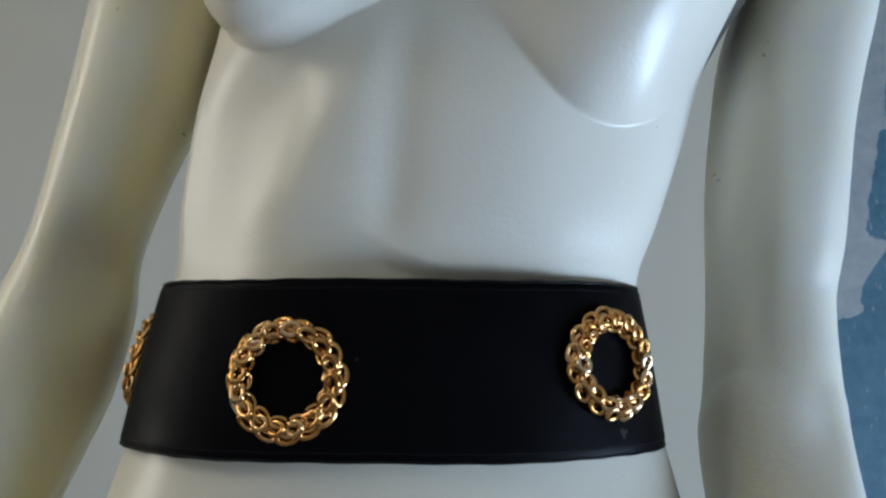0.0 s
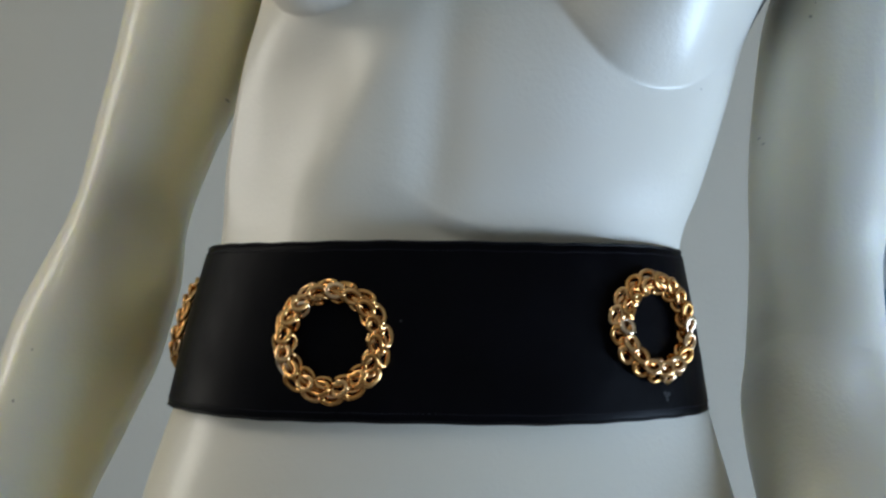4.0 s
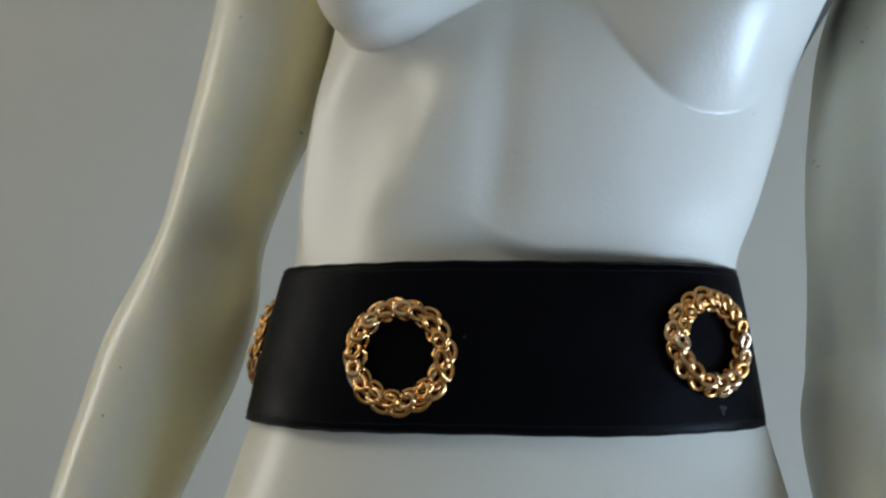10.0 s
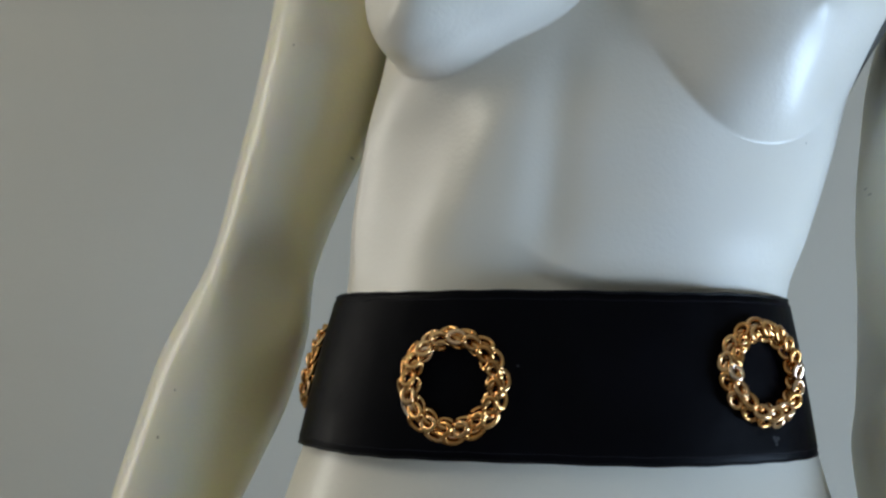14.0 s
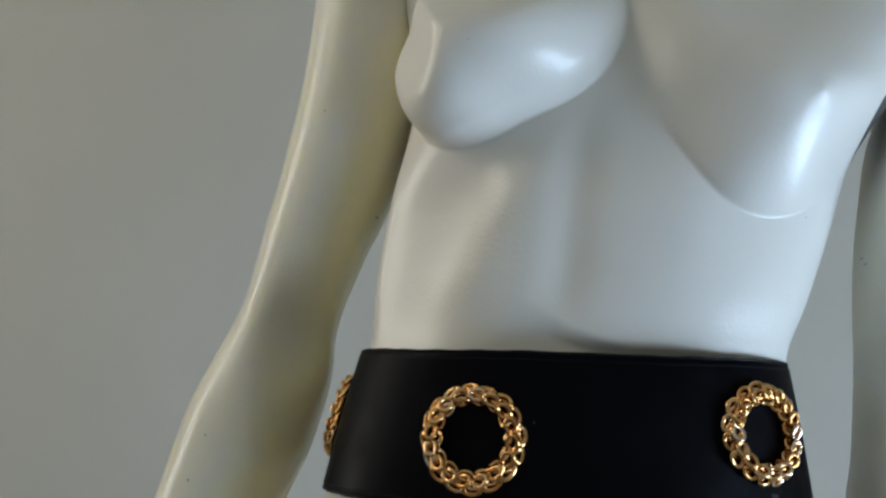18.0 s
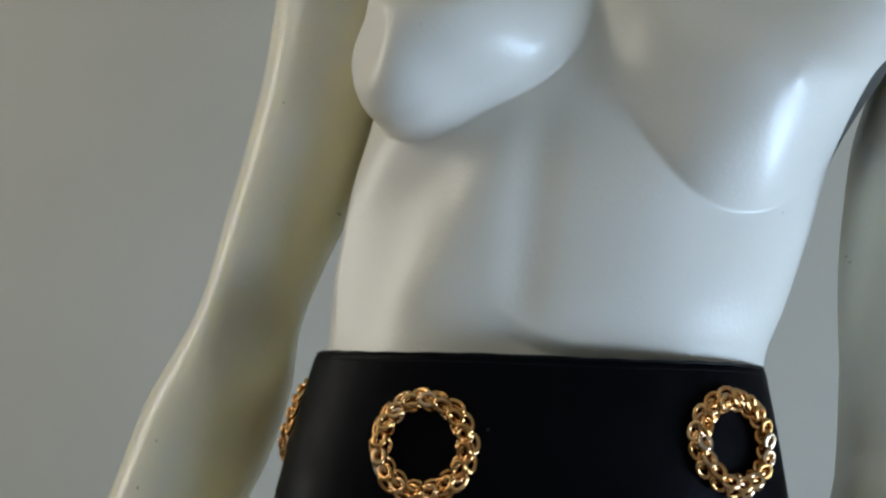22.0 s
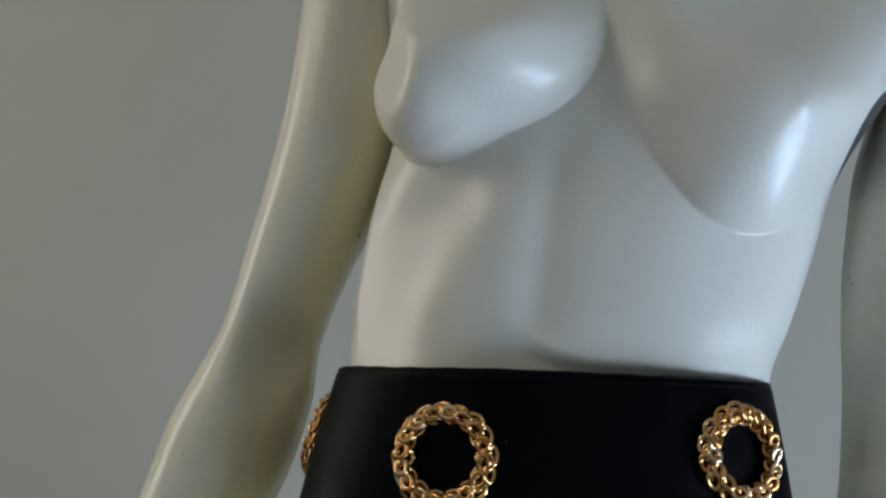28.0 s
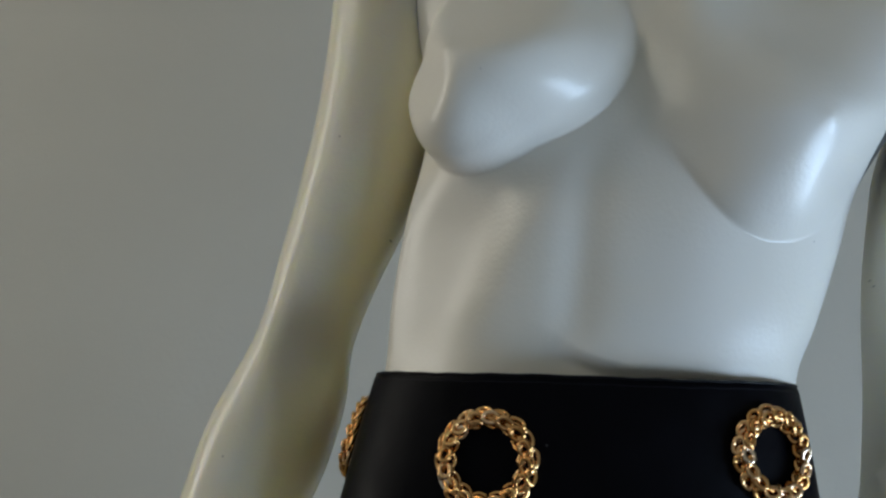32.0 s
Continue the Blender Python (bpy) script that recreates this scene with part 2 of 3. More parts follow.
def canvas_paint():
    m, n, l, b = material("blue_and_grey_canvas_paint", (0.1, 0.2, 0.32), 0.5)
    tc = n.new("ShaderNodeTexCoord")
    sep = n.new("ShaderNodeSeparateXYZ")
    l.new(tc.outputs["Object"], sep.inputs[0])
    rag = noise_node(n, l, 75.0, 8.0, 0.75)
    slow = noise_node(n, l, 7.0, 2.0, 0.5)

    def math_node(op, x, y, z=None):
        k = n.new("ShaderNodeMath")
        k.operation = op
        for slot, v in enumerate((x, y, z)):
            if isinstance(v, (int, float)):
                k.inputs[slot].default_value = v
            elif v is not None:
                l.new(v, k.inputs[slot])
        return k.outputs[0]

    # blue strokes reach in from the side over a pale ground: how far, by height, with a ragged edge
    reach = ((-0.048, -0.26), (-0.041, -0.235), (-0.036, -0.212), (-0.03, -0.203), (-0.02, -0.207), (-0.008, -0.205), (0.002, -0.2), (0.013, -0.192), (0.026, -0.182), (0.036, -0.176),
             (0.041, -0.188), (0.05, -0.198), (0.075, -0.196), (0.115, -0.187), (0.15, -0.182), (0.154, -0.168), (0.162, -0.168), (0.167, -0.175), (0.212, -0.172), (0.22, -0.16))
    height = math_node("MULTIPLY_ADD", rag.outputs["Fac"], 0.014, sep.outputs["Z"])
    along = math_node("MULTIPLY_ADD", height, 2.5, 0.25)
    edge = ramp(n, l, along, [((z + 0.007) * 2.5 + 0.25, grey((x + 0.3) * 5)) for z, x in reach])
    limit = math_node("MULTIPLY_ADD", edge.outputs["Color"], 0.2, -0.3)
    across = math_node("MULTIPLY_ADD", rag.outputs["Fac"], 0.014, math_node("MULTIPLY_ADD", slow.outputs["Fac"], 0.004, sep.outputs["X"]))
    ground = math_node("LESS_THAN", math_node("SUBTRACT", across, 0.009), limit)
    # dry-brush streaks that let the pale ground show through the blue
    slant, dry = n.new("ShaderNodeMapping"), n.new("ShaderNodeTexNoise")
    slant.inputs["Rotation"].default_value, slant.inputs["Scale"].default_value = (0, 0.5, 0), (190, 60, 70)
    dry.inputs["Scale"].default_value, dry.inputs["Detail"].default_value, dry.inputs["Roughness"].default_value = 1.0, 6.0, 0.65
    l.new(tc.outputs["Object"], slant.inputs["Vector"])
    l.new(slant.outputs["Vector"], dry.inputs["Vector"])
    streak = ramp(n, l, dry.outputs["Fac"], [(0.62, grey(0)), (0.67, grey(0.75))])
    mask_out = math_node("MAXIMUM", ground, streak.outputs["Color"])
    strokes = noise_node(n, l, 30.0, 5.0, 0.7)
    fine = noise_node(n, l, 55.0, 8.0, 0.7)
    blue = ramp(n, l, fine.outputs["Fac"], [(0.25, (0.035, 0.1, 0.155)), (0.5, (0.05, 0.135, 0.2)), (0.75, (0.08, 0.175, 0.245))])
    pale = ramp(n, l, fine.outputs["Fac"], [(0.3, (0.22, 0.265, 0.3)), (0.7, (0.34, 0.36, 0.375))])
    mix = n.new("ShaderNodeMix")
    mix.data_type = "RGBA"
    l.new(mask_out, mix.inputs["Factor"])
    l.new(blue.outputs["Color"], mix.inputs["A"])
    l.new(pale.outputs["Color"], mix.inputs["B"])
    l.new(mix.outputs["Result"], b.inputs["Base Color"])
    bump(n, l, b, strokes.outputs["Fac"], 0.4, 0.002)
    return m


CANVAS = canvas_paint()


# ---- mesh helpers ----
def obj(name, verts, faces, mat, smooth=False):
    me = bpy.data.meshes.new(name)
    me.from_pydata(verts, [], faces)
    me.materials.append(mat)
    me.update()
    if smooth:
        me.shade_smooth()
    return new(name, me)


def box_bm(bm, x0, x1, y0, y1, z0, z1):
    m = Matrix.LocRotScale(((x0 + x1) / 2, (y0 + y1) / 2, (z0 + z1) / 2), None, (x1 - x0, y1 - y0, z1 - z0))
    bmesh.ops.create_cube(bm, size=1.0, matrix=m)


def part(name, bm, mat, parent=None, label="", bevel=0.0):
    if bevel:
        bmesh.ops.bevel(bm, geom=bm.edges[:], offset=bevel, segments=2, affect="EDGES")
    me = bpy.data.meshes.new(name)
    bm.to_mesh(me)
    bm.free()
    me.materials.append(mat)
    ob = new(name, me)
    if parent:
        ob.parent = parent
    if label:
        ob["label"] = label
    return ob


def boxes(name, limits, mat, parent=None, label="", bevel=0.0):
    bm = bmesh.new()
    for b in limits:
        box_bm(bm, *b)
    return part(name, bm, mat, parent, label, bevel)


# ---- room ----
T = 0.15
tagged(boxes("floor", [(X0 - T, X1 + T, Y0 - T, Y1 + T, -0.1, 0.0)], FLOOR), "plain grey-brown floor of the room", "floor", kind="structure")
tagged(boxes("ceiling", [(X0 - T, X1 + T, Y0 - T, Y1 + T, ZC, ZC + 0.1)], CEIL), "plain white painted ceiling", "ceiling", kind="structure")
tagged(boxes("wall_back", [(X0 - T, X1 + T, Y1, Y1 + T, 0, ZC)], WALL), "warm grey painted plaster wall behind the mannequin", "wall", kind="structure")
tagged(boxes("wall_front", [(X0 - T, X1 + T, Y0 - T, Y0, 0, ZC)], FRONT_WALL), "plain pale cream painted wall", "wall", kind="structure")


def pierced(name, x0, x1, holes):
    solid, y = [], Y0
    for y0, y1, z0, z1 in holes:
        solid += [(x0, x1, y, y0, 0, ZC), (x0, x1, y0, y1, 0, z0), (x0, x1, y0, y1, z1, ZC)]
        y = y1
    return tagged(boxes(name, solid + [(x0, x1, y, Y1, 0, ZC)], WALL), "warm grey painted wall with window openings", "wall", kind="structure")


pierced("wall_left", X0 - T, X0, [WIN_HIGH, WIN_SIDE])
pierced("wall_right", X1, X1 + T, [WIN_LOW])


def window_frame(name, x, hole, label):
    y0, y1, z0, z1 = hole
    root = tagged(new(name), label, "window", kind="structure")
    w, d = 0.05, 0.03
    bars = [("jamb", (y0, y0 + w, z0, z1)), ("jamb", (y1 - w, y1, z0, z1)), ("sill", (y0 + w, y1 - w, z0, z0 + w)), ("head", (y0 + w, y1 - w, z1 - w, z1))]
    for n, (a, b, c, e) in bars:
        boxes(n, [(x - d, x + d, a, b, c, e)], FRAME, root, bevel=0.004)
    return root


window_frame("window_1", X0 + 0.04, WIN_HIGH, "white painted high single-light window")
window_frame("window_2", X0 + 0.04, WIN_SIDE, "white painted narrow single-light window")
window_frame("window_3", X1 - 0.04, WIN_LOW, "white painted low single-light window")

# ---- painted panel on the back wall ----
panel = tagged(new("painting"), "unframed abstract painting, blue field with ragged pale grey patches", "painting")
panel.location = (0.62, Y1 - 0.013, 1.12)
bm = bmesh.new()
box_bm(bm, -0.24, 0.24, -0.012, 0.012, -0.35, 0.4)
part("canvas", bm, CANVAS, panel, bevel=0.002)


# ---- mannequin ----
def curve(points, t):
    """Smooth values along rows of (position, value)."""
    p = np.array(points, float)
    x, y = p[:, 0], p[:, 1]
    d = np.gradient(y, x)
    i = np.clip(np.searchsorted(x, t) - 1, 0, len(x) - 2)
    h = x[i + 1] - x[i]
    s = np.clip((t - x[i]) / h, 0, 1)
    return ((2 * s**3 - 3 * s**2 + 1) * y[i] + (s**3 - 2 * s**2 + s) * h * d[i] + (-2 * s**3 + 3 * s**2) * y[i + 1] + (s**3 - s**2) * h * d[i + 1])


def step(a, b, x):
    s = np.clip((x - a) / (b - a), 0, 1)
    return s * s * (3 - 2 * s)


# sides of the trunk, and its middle depth and front and back reach, by height
SIDE_L = [(0.62, -0.19), (0.80, -0.205), (0.90, -0.187), (0.962, -0.169), (1.0, -0.156), (1.035, -0.143), (1.076, -0.137), (1.113, -0.1343), (1.163, -0.1285), (1.21, -0.1208), (1.25, -0.1185), (1.29, -0.131), (1.34, -0.146), (1.39, -0.135), (1.43, -0.05), (1.5, -0.01)]
SIDE_R = [(0.62, 0.165), (0.80, 0.166), (0.90, 0.144), (0.945, 0.128), (0.965, 0.122), (0.993, 0.114), (1.03, 0.105), (1.065, 0.099), (1.083, 0.101), (1.107, 0.1105), (1.131, 0.119), (1.155, 0.1268), (1.176, 0.1328), (1.19, 0.1375), (1.211, 0.146), (1.235, 0.16), (1.274, 0.179), (1.33, 0.196), (1.39, 0.18), (1.43, 0.09), (1.5, 0.07)]
MID_Y = [(0.62, 0.55), (0.8, 0.55), (0.96, 0.535), (1.04, 0.535), (1.1, 0.54), (1.2, 0.55), (1.3, 0.558), (1.5, 0.6)]
FRONT = [(0.62, 0.085), (0.8, 0.1), (0.96, 0.087), (1.03, 0.078), (1.08, 0.074), (1.12, 0.0785), (1.16, 0.0835), (1.2, 0.0805), (1.25, 0.0735), (1.3, 0.068), (1.38, 0.05), (1.43, 0.045), (1.5, 0.04)]
BACK = [(0.62, 0.09), (0.8, 0.12), (0.96, 0.1), (1.05, 0.075), (1.2, 0.09), (1.34, 0.085), (1.43, 0.045), (1.5, 0.04)]


def breast(x, z, c, co, cone, ledge, fade, tall, peak, broad=0.0, full=1.25, brow=8, turn=0.58, flush=0.0, aim=-0.5):
    """Pointed swelling with a creased lower rim: its footprint by harmonics of the angle round c; the rim fades out towards the angle fade."""
    dx, dz = x - c[0], z - c[1]
    dx = np.where(dx > 0, dx * (1 - broad * step(-0.035, 0.02, dz)), dx)
    dz = np.where(dz > 0, dz * tall, dz)
    a, r = np.arctan2(dz, dx), np.hypot(dx, dz)
    rim = co[0] + sum(co[2 * k - 1] * np.cos(k * a) + co[2 * k] * np.sin(k * a) for k in (1, 2, 3, 4))
    s = np.clip(r / rim, 0, 1)
    up = 1 - (1 - step(0.05, 0.65, np.sin(a))) * (1 - step(0.2, 0.95, np.cos(a - fade)))
    # towards the middle of the body the rim is lower and the slope down to it longer
    moved = ledge * flush * step(-0.9, 0.95, np.cos(a - aim))
    ledge, cone = ledge - moved, cone + moved
    low = cone * (1 - s**full) + ledge * (1 - s**brow) ** turn
    return low * (1 - up) + (cone + ledge) * (1 - s**peak) ** 1.5 * up


def trunk():
    nz = 470
    z = np.concatenate([np.linspace(0.62, 0.94, 30, endpoint=False), np.linspace(0.94, 1.31, nz, endpoint=False), np.linspace(1.31, 1.5, 40)])
    front = np.linspace(-math.pi, 0, 520, endpoint=False)
    back = np.linspace(0, math.pi, 90, endpoint=False)
    th = np.concatenate([front, back])
    Z, TH = np.meshgrid(z, th, indexing="ij")
    xl, xr = curve(SIDE_L, Z), curve(SIDE_R, Z)
    cx, a = (xl + xr) / 2, (xr - xl) / 2
    c, s = np.cos(TH), np.sin(TH)
    b = np.where(s < 0, curve(FRONT, Z), curve(BACK, Z))
    e = 2 / (2.1 + 0.45 * step(1.085, 1.12, Z) * (1 - step(1.17, 1.23, Z)) * (1 - step(0.0, 0.6, c)) + 1.2 * step(1.225, 1.3, Z) * step(0.1, 0.6, c))
    X = cx + a * np.sign(c) * np.abs(c) ** e
    Y = curve(MID_Y, Z) + b * np.sign(s) * np.abs(s) ** e
    f = step(0.0, 0.45, -s)
    # belly: shallow groove down the middle, hollow over the waist
    mid = -0.0275 + (Z - 1.07) * 0.1
    Y += f * 0.0029 * np.exp(-(((X - mid) / 0.0125) ** 2)) * step(1.075, 1.115, Z) * (1 - step(1.165, 1.225, Z))
    brim = 1.075 + 0.009 * (1 - step(-0.034, 0.006, X)) + 0.006 * (1 - step(0.02, 0.09, X))
    Y += f * 0.0058 * (1 - step(brim - 0.009, brim + 0.002 + 0.016 * (1 - step(-0.06, -0.015, X)), Z)) * step(1.02, 1.06, Z) * step(-0.07, -0.015, X) * (1 - step(0.03, 0.1, X))
    # upright flank on the far side
    Y -= f * 0.0035 * np.exp(-(((X - 0.068) / 0.04) ** 2)) * (1 - step(1.09, 1.17, Z)) * step(1.06, 1.085, Z)
    # flat side plane left of a rib edge that runs down from the chest to the flank
    rib = -0.0885 + (Z - 1.085) * 0.46
    at_rib = np.clip(np.abs((rib - cx) / a), 0, 0.99)
    reach = b * (1 - at_rib ** (2 / e)) ** (e / 2)
    plane = reach - (0.92 - 2.4 * np.clip(Z - 1.085, 0, 0.1)) * (rib - X)
    depth = curve(MID_Y, Z) - Y
    k = 0.0075
    h = np.clip(0.5 + 0.5 * (plane - depth) / k, 0, 1)
    cut = plane * (1 - h) + depth * h - k * h * (1 - h)
    w = f * step(1.03, 1.07, Z) * (1 - step(1.15, 1.205, Z)) * (1 - step(0.0, 0.03, X - rib))
    # the side keeps its rounding near the outline
    keep = 0.6 * depth
    h = np.clip(0.5 + 0.5 * (keep - cut) / 0.022, 0, 1)
    cut = cut * (1 - h) + keep * h + 0.022 * h * (1 - h)
    Y += w * np.maximum(depth - cut, 0)
    # chest on the far side slopes back towards the shoulder
    rise = np.maximum(Z - 1.209, 0)
    lean = 34.0 * np.where(rise < 0.06, rise**2, 0.12 * rise - 0.0036) * step(0.03, 0.15, X)
    room = np.maximum(curve(MID_Y, Z) - Y, 0.0005)
    Y += f * lean * room / (room + lean) * (1 - step(1.37, 1.45, Z))
    fb = step(-0.4, 0.1, -s)
    lift = 1 + 0.07 * (1 - step(-0.075, -0.03, X))
    left = breast(X, np.where(Z < 1.245, 1.245 + (Z - 1.245) * lift, Z), (-0.0752, 1.2436), (0.0659, 0.0158, 0.0161, -0.0067, 0.0079, 0.0019, 0.0010, 0.0016, -0.0016), 0.036, 0.024, 2.2, 1.0, 2.2, 0.0, 2.4, 20, 0.55, 0.42) * fb
    right = breast(X, Z, (0.1, 1.214), (0.0721, -0.0164, 0.0200, -0.0045, 0.0019, -0.0011, 0.0036, -0.0015, -0.0033), 0.018, 0.023, -0.45, 0.58, 2.1, 0.5, 1.5, 8, 0.58, 0.88, -2.4) * fb
    # flat side and upper planes of the breast, meeting at its tip
    high, drop = 0.0585, np.maximum(1.245 - Z, 0)
    for plane in (high - 0.25 * drop - 0.66 * (-0.0775 - 0.12 * drop - X), high - 0.8 * (Z - 1.2485 + 0.2 * (X + 0.0765))):
        h = np.clip(0.5 + 0.5 * (plane - left) / 0.004, 0, 1)
        left = np.maximum(plane * (1 - h) + left * h - 0.004 * h * (1 - h), 0)
    for _ in range(2):
        for k in (0, 1):
            left = (np.roll(left, 1, k) + 2 * left + np.roll(left, -1, k)) / 4
            right = (np.roll(right, 1, k) + 2 * right + np.roll(right, -1, k)) / 4
    # the facets keep their edges near the tip alone
    soft = left
    for _ in range(70):
        for k in (0, 1):
            soft = (np.roll(soft, 1, k) + 2 * soft + np.roll(soft, -1, k)) / 4
    w = step(0.008, 0.034, np.hypot(X + 0.0765, Z - 1.245)) * step(0.02, 0.034, left) * step(-0.1, -0.075, X)
    left = left * (1 - w) + soft * w
    # soft roll of the breast towards the middle of the chest
    soft = right
    for _ in range(170):
        for k in (0, 1):
            soft = (np.roll(soft, 1, k) + 2 * soft + np.roll(soft, -1, k)) / 4
    w = np.maximum(step(1.18, 1.205, Z) * (1 - step(0.055, 0.095, X)), step(0.012, 0.026, right) * step(0.06, 0.1, X))
    right = right * (1 - w) + soft * w
    X = X - 0.0025 * np.exp(-(((Z - 1.231) / 0.021) ** 2)) * step(0.008, 0.03, left) * (1 - step(-0.105, -0.08, X))
    X, Y = X - 0.3 * left + 0.12 * right, Y - 0.96 * left - 0.97 * right
    for px, pz, high, wide in ((-0.0935, 1.246, 0.0016, 0.005), (0.106, 1.2095, 0.0015, 0.0055)):
        Y -= f * high * np.exp(-(((X - px) ** 2 + (Z - pz) ** 2) / wide**2))
    return X, Y, Z


def grid_mesh(X, Y, Z):
    n, m = X.shape
    v = np.stack([X, Y, Z], -1).reshape(-1, 3)
    i, j = np.meshgrid(np.arange(n - 1), np.arange(m), indexing="ij")
    k = (j + 1) % m
    q = np.stack([i * m + j, i * m + k, (i + 1) * m + k, (i + 1) * m + j], -1).reshape(-1, 4)
    return v, q


def limb(rows, sides=72, steps=150, square=2.0):
    """A tapered tube along rows of (height order t, x, y, z, half width, half depth)."""
    r = np.array(rows, float)
    t = np.linspace(r[0, 0], r[-1, 0], steps)
    x, y, z, a, b = (curve(r[:, [0, k]], t) for k in range(1, 6))
    cap = np.sqrt(np.clip(1 - ((np.abs(t - (t[0] + t[-1]) / 2) / ((t[-1] - t[0]) / 2)) ** 40), 0, 1))
    a, b = a * cap, b * cap
    ax = np.stack([np.gradient(x), np.gradient(y), np.gradient(z)], -1)
    ax /= np.linalg.norm(ax, axis=1, keepdims=True)
    side = np.cross(ax, (0, 1, 0))
    side /= np.linalg.norm(side, axis=1, keepdims=True)
    fore = np.cross(side, ax)
    th = np.linspace(0, 2 * math.pi, sides, endpoint=False)
    c, s = (np.sign(k) * np.abs(k) ** (2 / square) for k in (np.cos(th), np.sin(th)))
    P = np.stack([x, y, z], -1)[:, None] + a[:, None, None] * c[None, :, None] * side[:, None] + b[:, None, None] * s[None, :, None] * fore[:, None]
    return P[..., 0], P[..., 1], P[..., 2]


ARM_L = [(0, -0.150, 0.57, 1.40, 0.040, 0.045), (1, -0.1497, 0.57, 1.325, 0.0394, 0.044), (2, -0.1555, 0.57, 1.25, 0.0397, 0.042), (3, -0.1691, 0.57, 1.19, 0.0369, 0.039), (4, -0.1829, 0.57, 1.148, 0.0328, 0.036),
         (5, -0.1962, 0.57, 1.102, 0.0301, 0.035), (6, -0.2048, 0.568, 1.066, 0.0361, 0.037), (7, -0.217, 0.564, 1.03, 0.0396, 0.038), (8, -0.2288, 0.559, 0.995, 0.0372, 0.036), (9, -0.2424, 0.552, 0.953, 0.0336, 0.033),
         (10, -0.262, 0.54, 0.88, 0.028, 0.026), (11, -0.274, 0.525, 0.81, 0.024, 0.021), (12, -0.28, 0.515, 0.76, 0.032, 0.014), (13, -0.283, 0.505, 0.68, 0.02, 0.01)]
ARM_R = [(0, 0.2184, 0.557, 1.38, 0.0358, 0.046), (1, 0.2185, 0.562, 1.32, 0.0345, 0.044), (2, 0.2097, 0.567, 1.274, 0.0335, 0.043), (3, 0.204, 0.567, 1.24, 0.035, 0.042), (4, 0.1938, 0.567, 1.205, 0.0366, 0.042),
         (5, 0.1874, 0.565, 1.172, 0.0357, 0.041), (6, 0.1834, 0.564, 1.14, 0.0353, 0.041), (7, 0.1818, 0.5672, 1.107, 0.0343, 0.04), (8, 0.1793, 0.5692, 1.072, 0.0315, 0.038), (9, 0.1768, 0.562, 1.025, 0.0334, 0.039),
         (10, 0.173, 0.548, 1.0, 0.0359, 0.038), (11, 0.1711, 0.523, 0.966, 0.0347, 0.036), (12, 0.168, 0.462, 0.9, 0.029, 0.03), (13, 0.167, 0.418, 0.83, 0.024, 0.022), (14, 0.167, 0.39, 0.77, 0.029, 0.014),
         (15, 0.167, 0.365, 0.69, 0.019, 0.01)]
LEG_L = [(0, -0.1, 0.55, 0.74, 0.1, 0.105), (1, -0.1, 0.55, 0.62, 0.088, 0.095), (2, -0.095, 0.545, 0.42, 0.058, 0.062), (3, -0.095, 0.56, 0.3, 0.055, 0.06), (4, -0.092, 0.57, 0.1, 0.034, 0.038), (5, -0.092, 0.55, 0.0, 0.042, 0.075)]
LEG_R = [(t, -x - 0.035, y, z, a, b) for t, x, y, z, a, b in LEG_L]

def dented(grid, x, z, wide, tall, deep):
    """A hollow pressed into the front of a limb, as at the crook of the elbow."""
    X, Y, Z = grid
    front = step(-0.002, 0.02, Y.mean(1, keepdims=True) - Y)
    return X, Y + deep * front * np.exp(-(((X - x) / wide) ** 2) - ((Z - z) / tall) ** 2), Z


vs, qs, base = [], [], 0
for grid in (trunk(), dented(limb(ARM_L, square=2.15), -0.184, 1.082, 0.017, 0.03, 0.016), dented(dented(limb(ARM_R, square=2.9), 0.162, 1.09, 0.011, 0.06, 0.0055), 0.19, 1.008, 0.014, 0.02, 0.006), limb(LEG_L, 48, 60), limb(LEG_R, 48, 60)):
    v, q = grid_mesh(*grid)
    vs.append(v)
    qs.append((q[:, ::-1] if qs else q) + base)
    base += len(v)
trunk_faces, arm_faces = len(qs[0]), len(qs[1])
vs, qs = np.concatenate(vs), np.concatenate(qs)
mannequin = obj("mannequin", vs.tolist(), qs.tolist(), PAINT, True)
# face of the armhole beside the chest, much darker than the rest of the trunk
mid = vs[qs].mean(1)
armhole_mask = ((mid[:, 0] - 0.2) / 0.0655) ** 2 + ((mid[:, 2] - 1.17) / 0.085) ** 2 < 1
armhole_mask[trunk_faces:] = False
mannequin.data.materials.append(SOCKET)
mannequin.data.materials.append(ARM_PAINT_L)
mannequin.data.materials.append(ARM_PAINT_R)
slot = armhole_mask.astype(np.int32)
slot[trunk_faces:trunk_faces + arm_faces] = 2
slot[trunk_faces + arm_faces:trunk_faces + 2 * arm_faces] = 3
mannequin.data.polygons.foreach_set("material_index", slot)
tagged(mannequin, "glossy cream-painted female shop mannequin standing, arms at its sides", "mannequin")

# ---- belt ----
BELT_Z0, BELT_Z1 = 0.997, 1.0755


def belt_loop(h, out):
    """Loop of the belt at height share h (0 bottom, 1 top), pushed out by out: centre, half width, front and back reach."""
    return (-0.0235 + 0.003 * h, 0.535), 0.1355 - 0.0155 * h + out, 0.0875 - 0.0045 * h + out, 0.103 - 0.02 * h + out


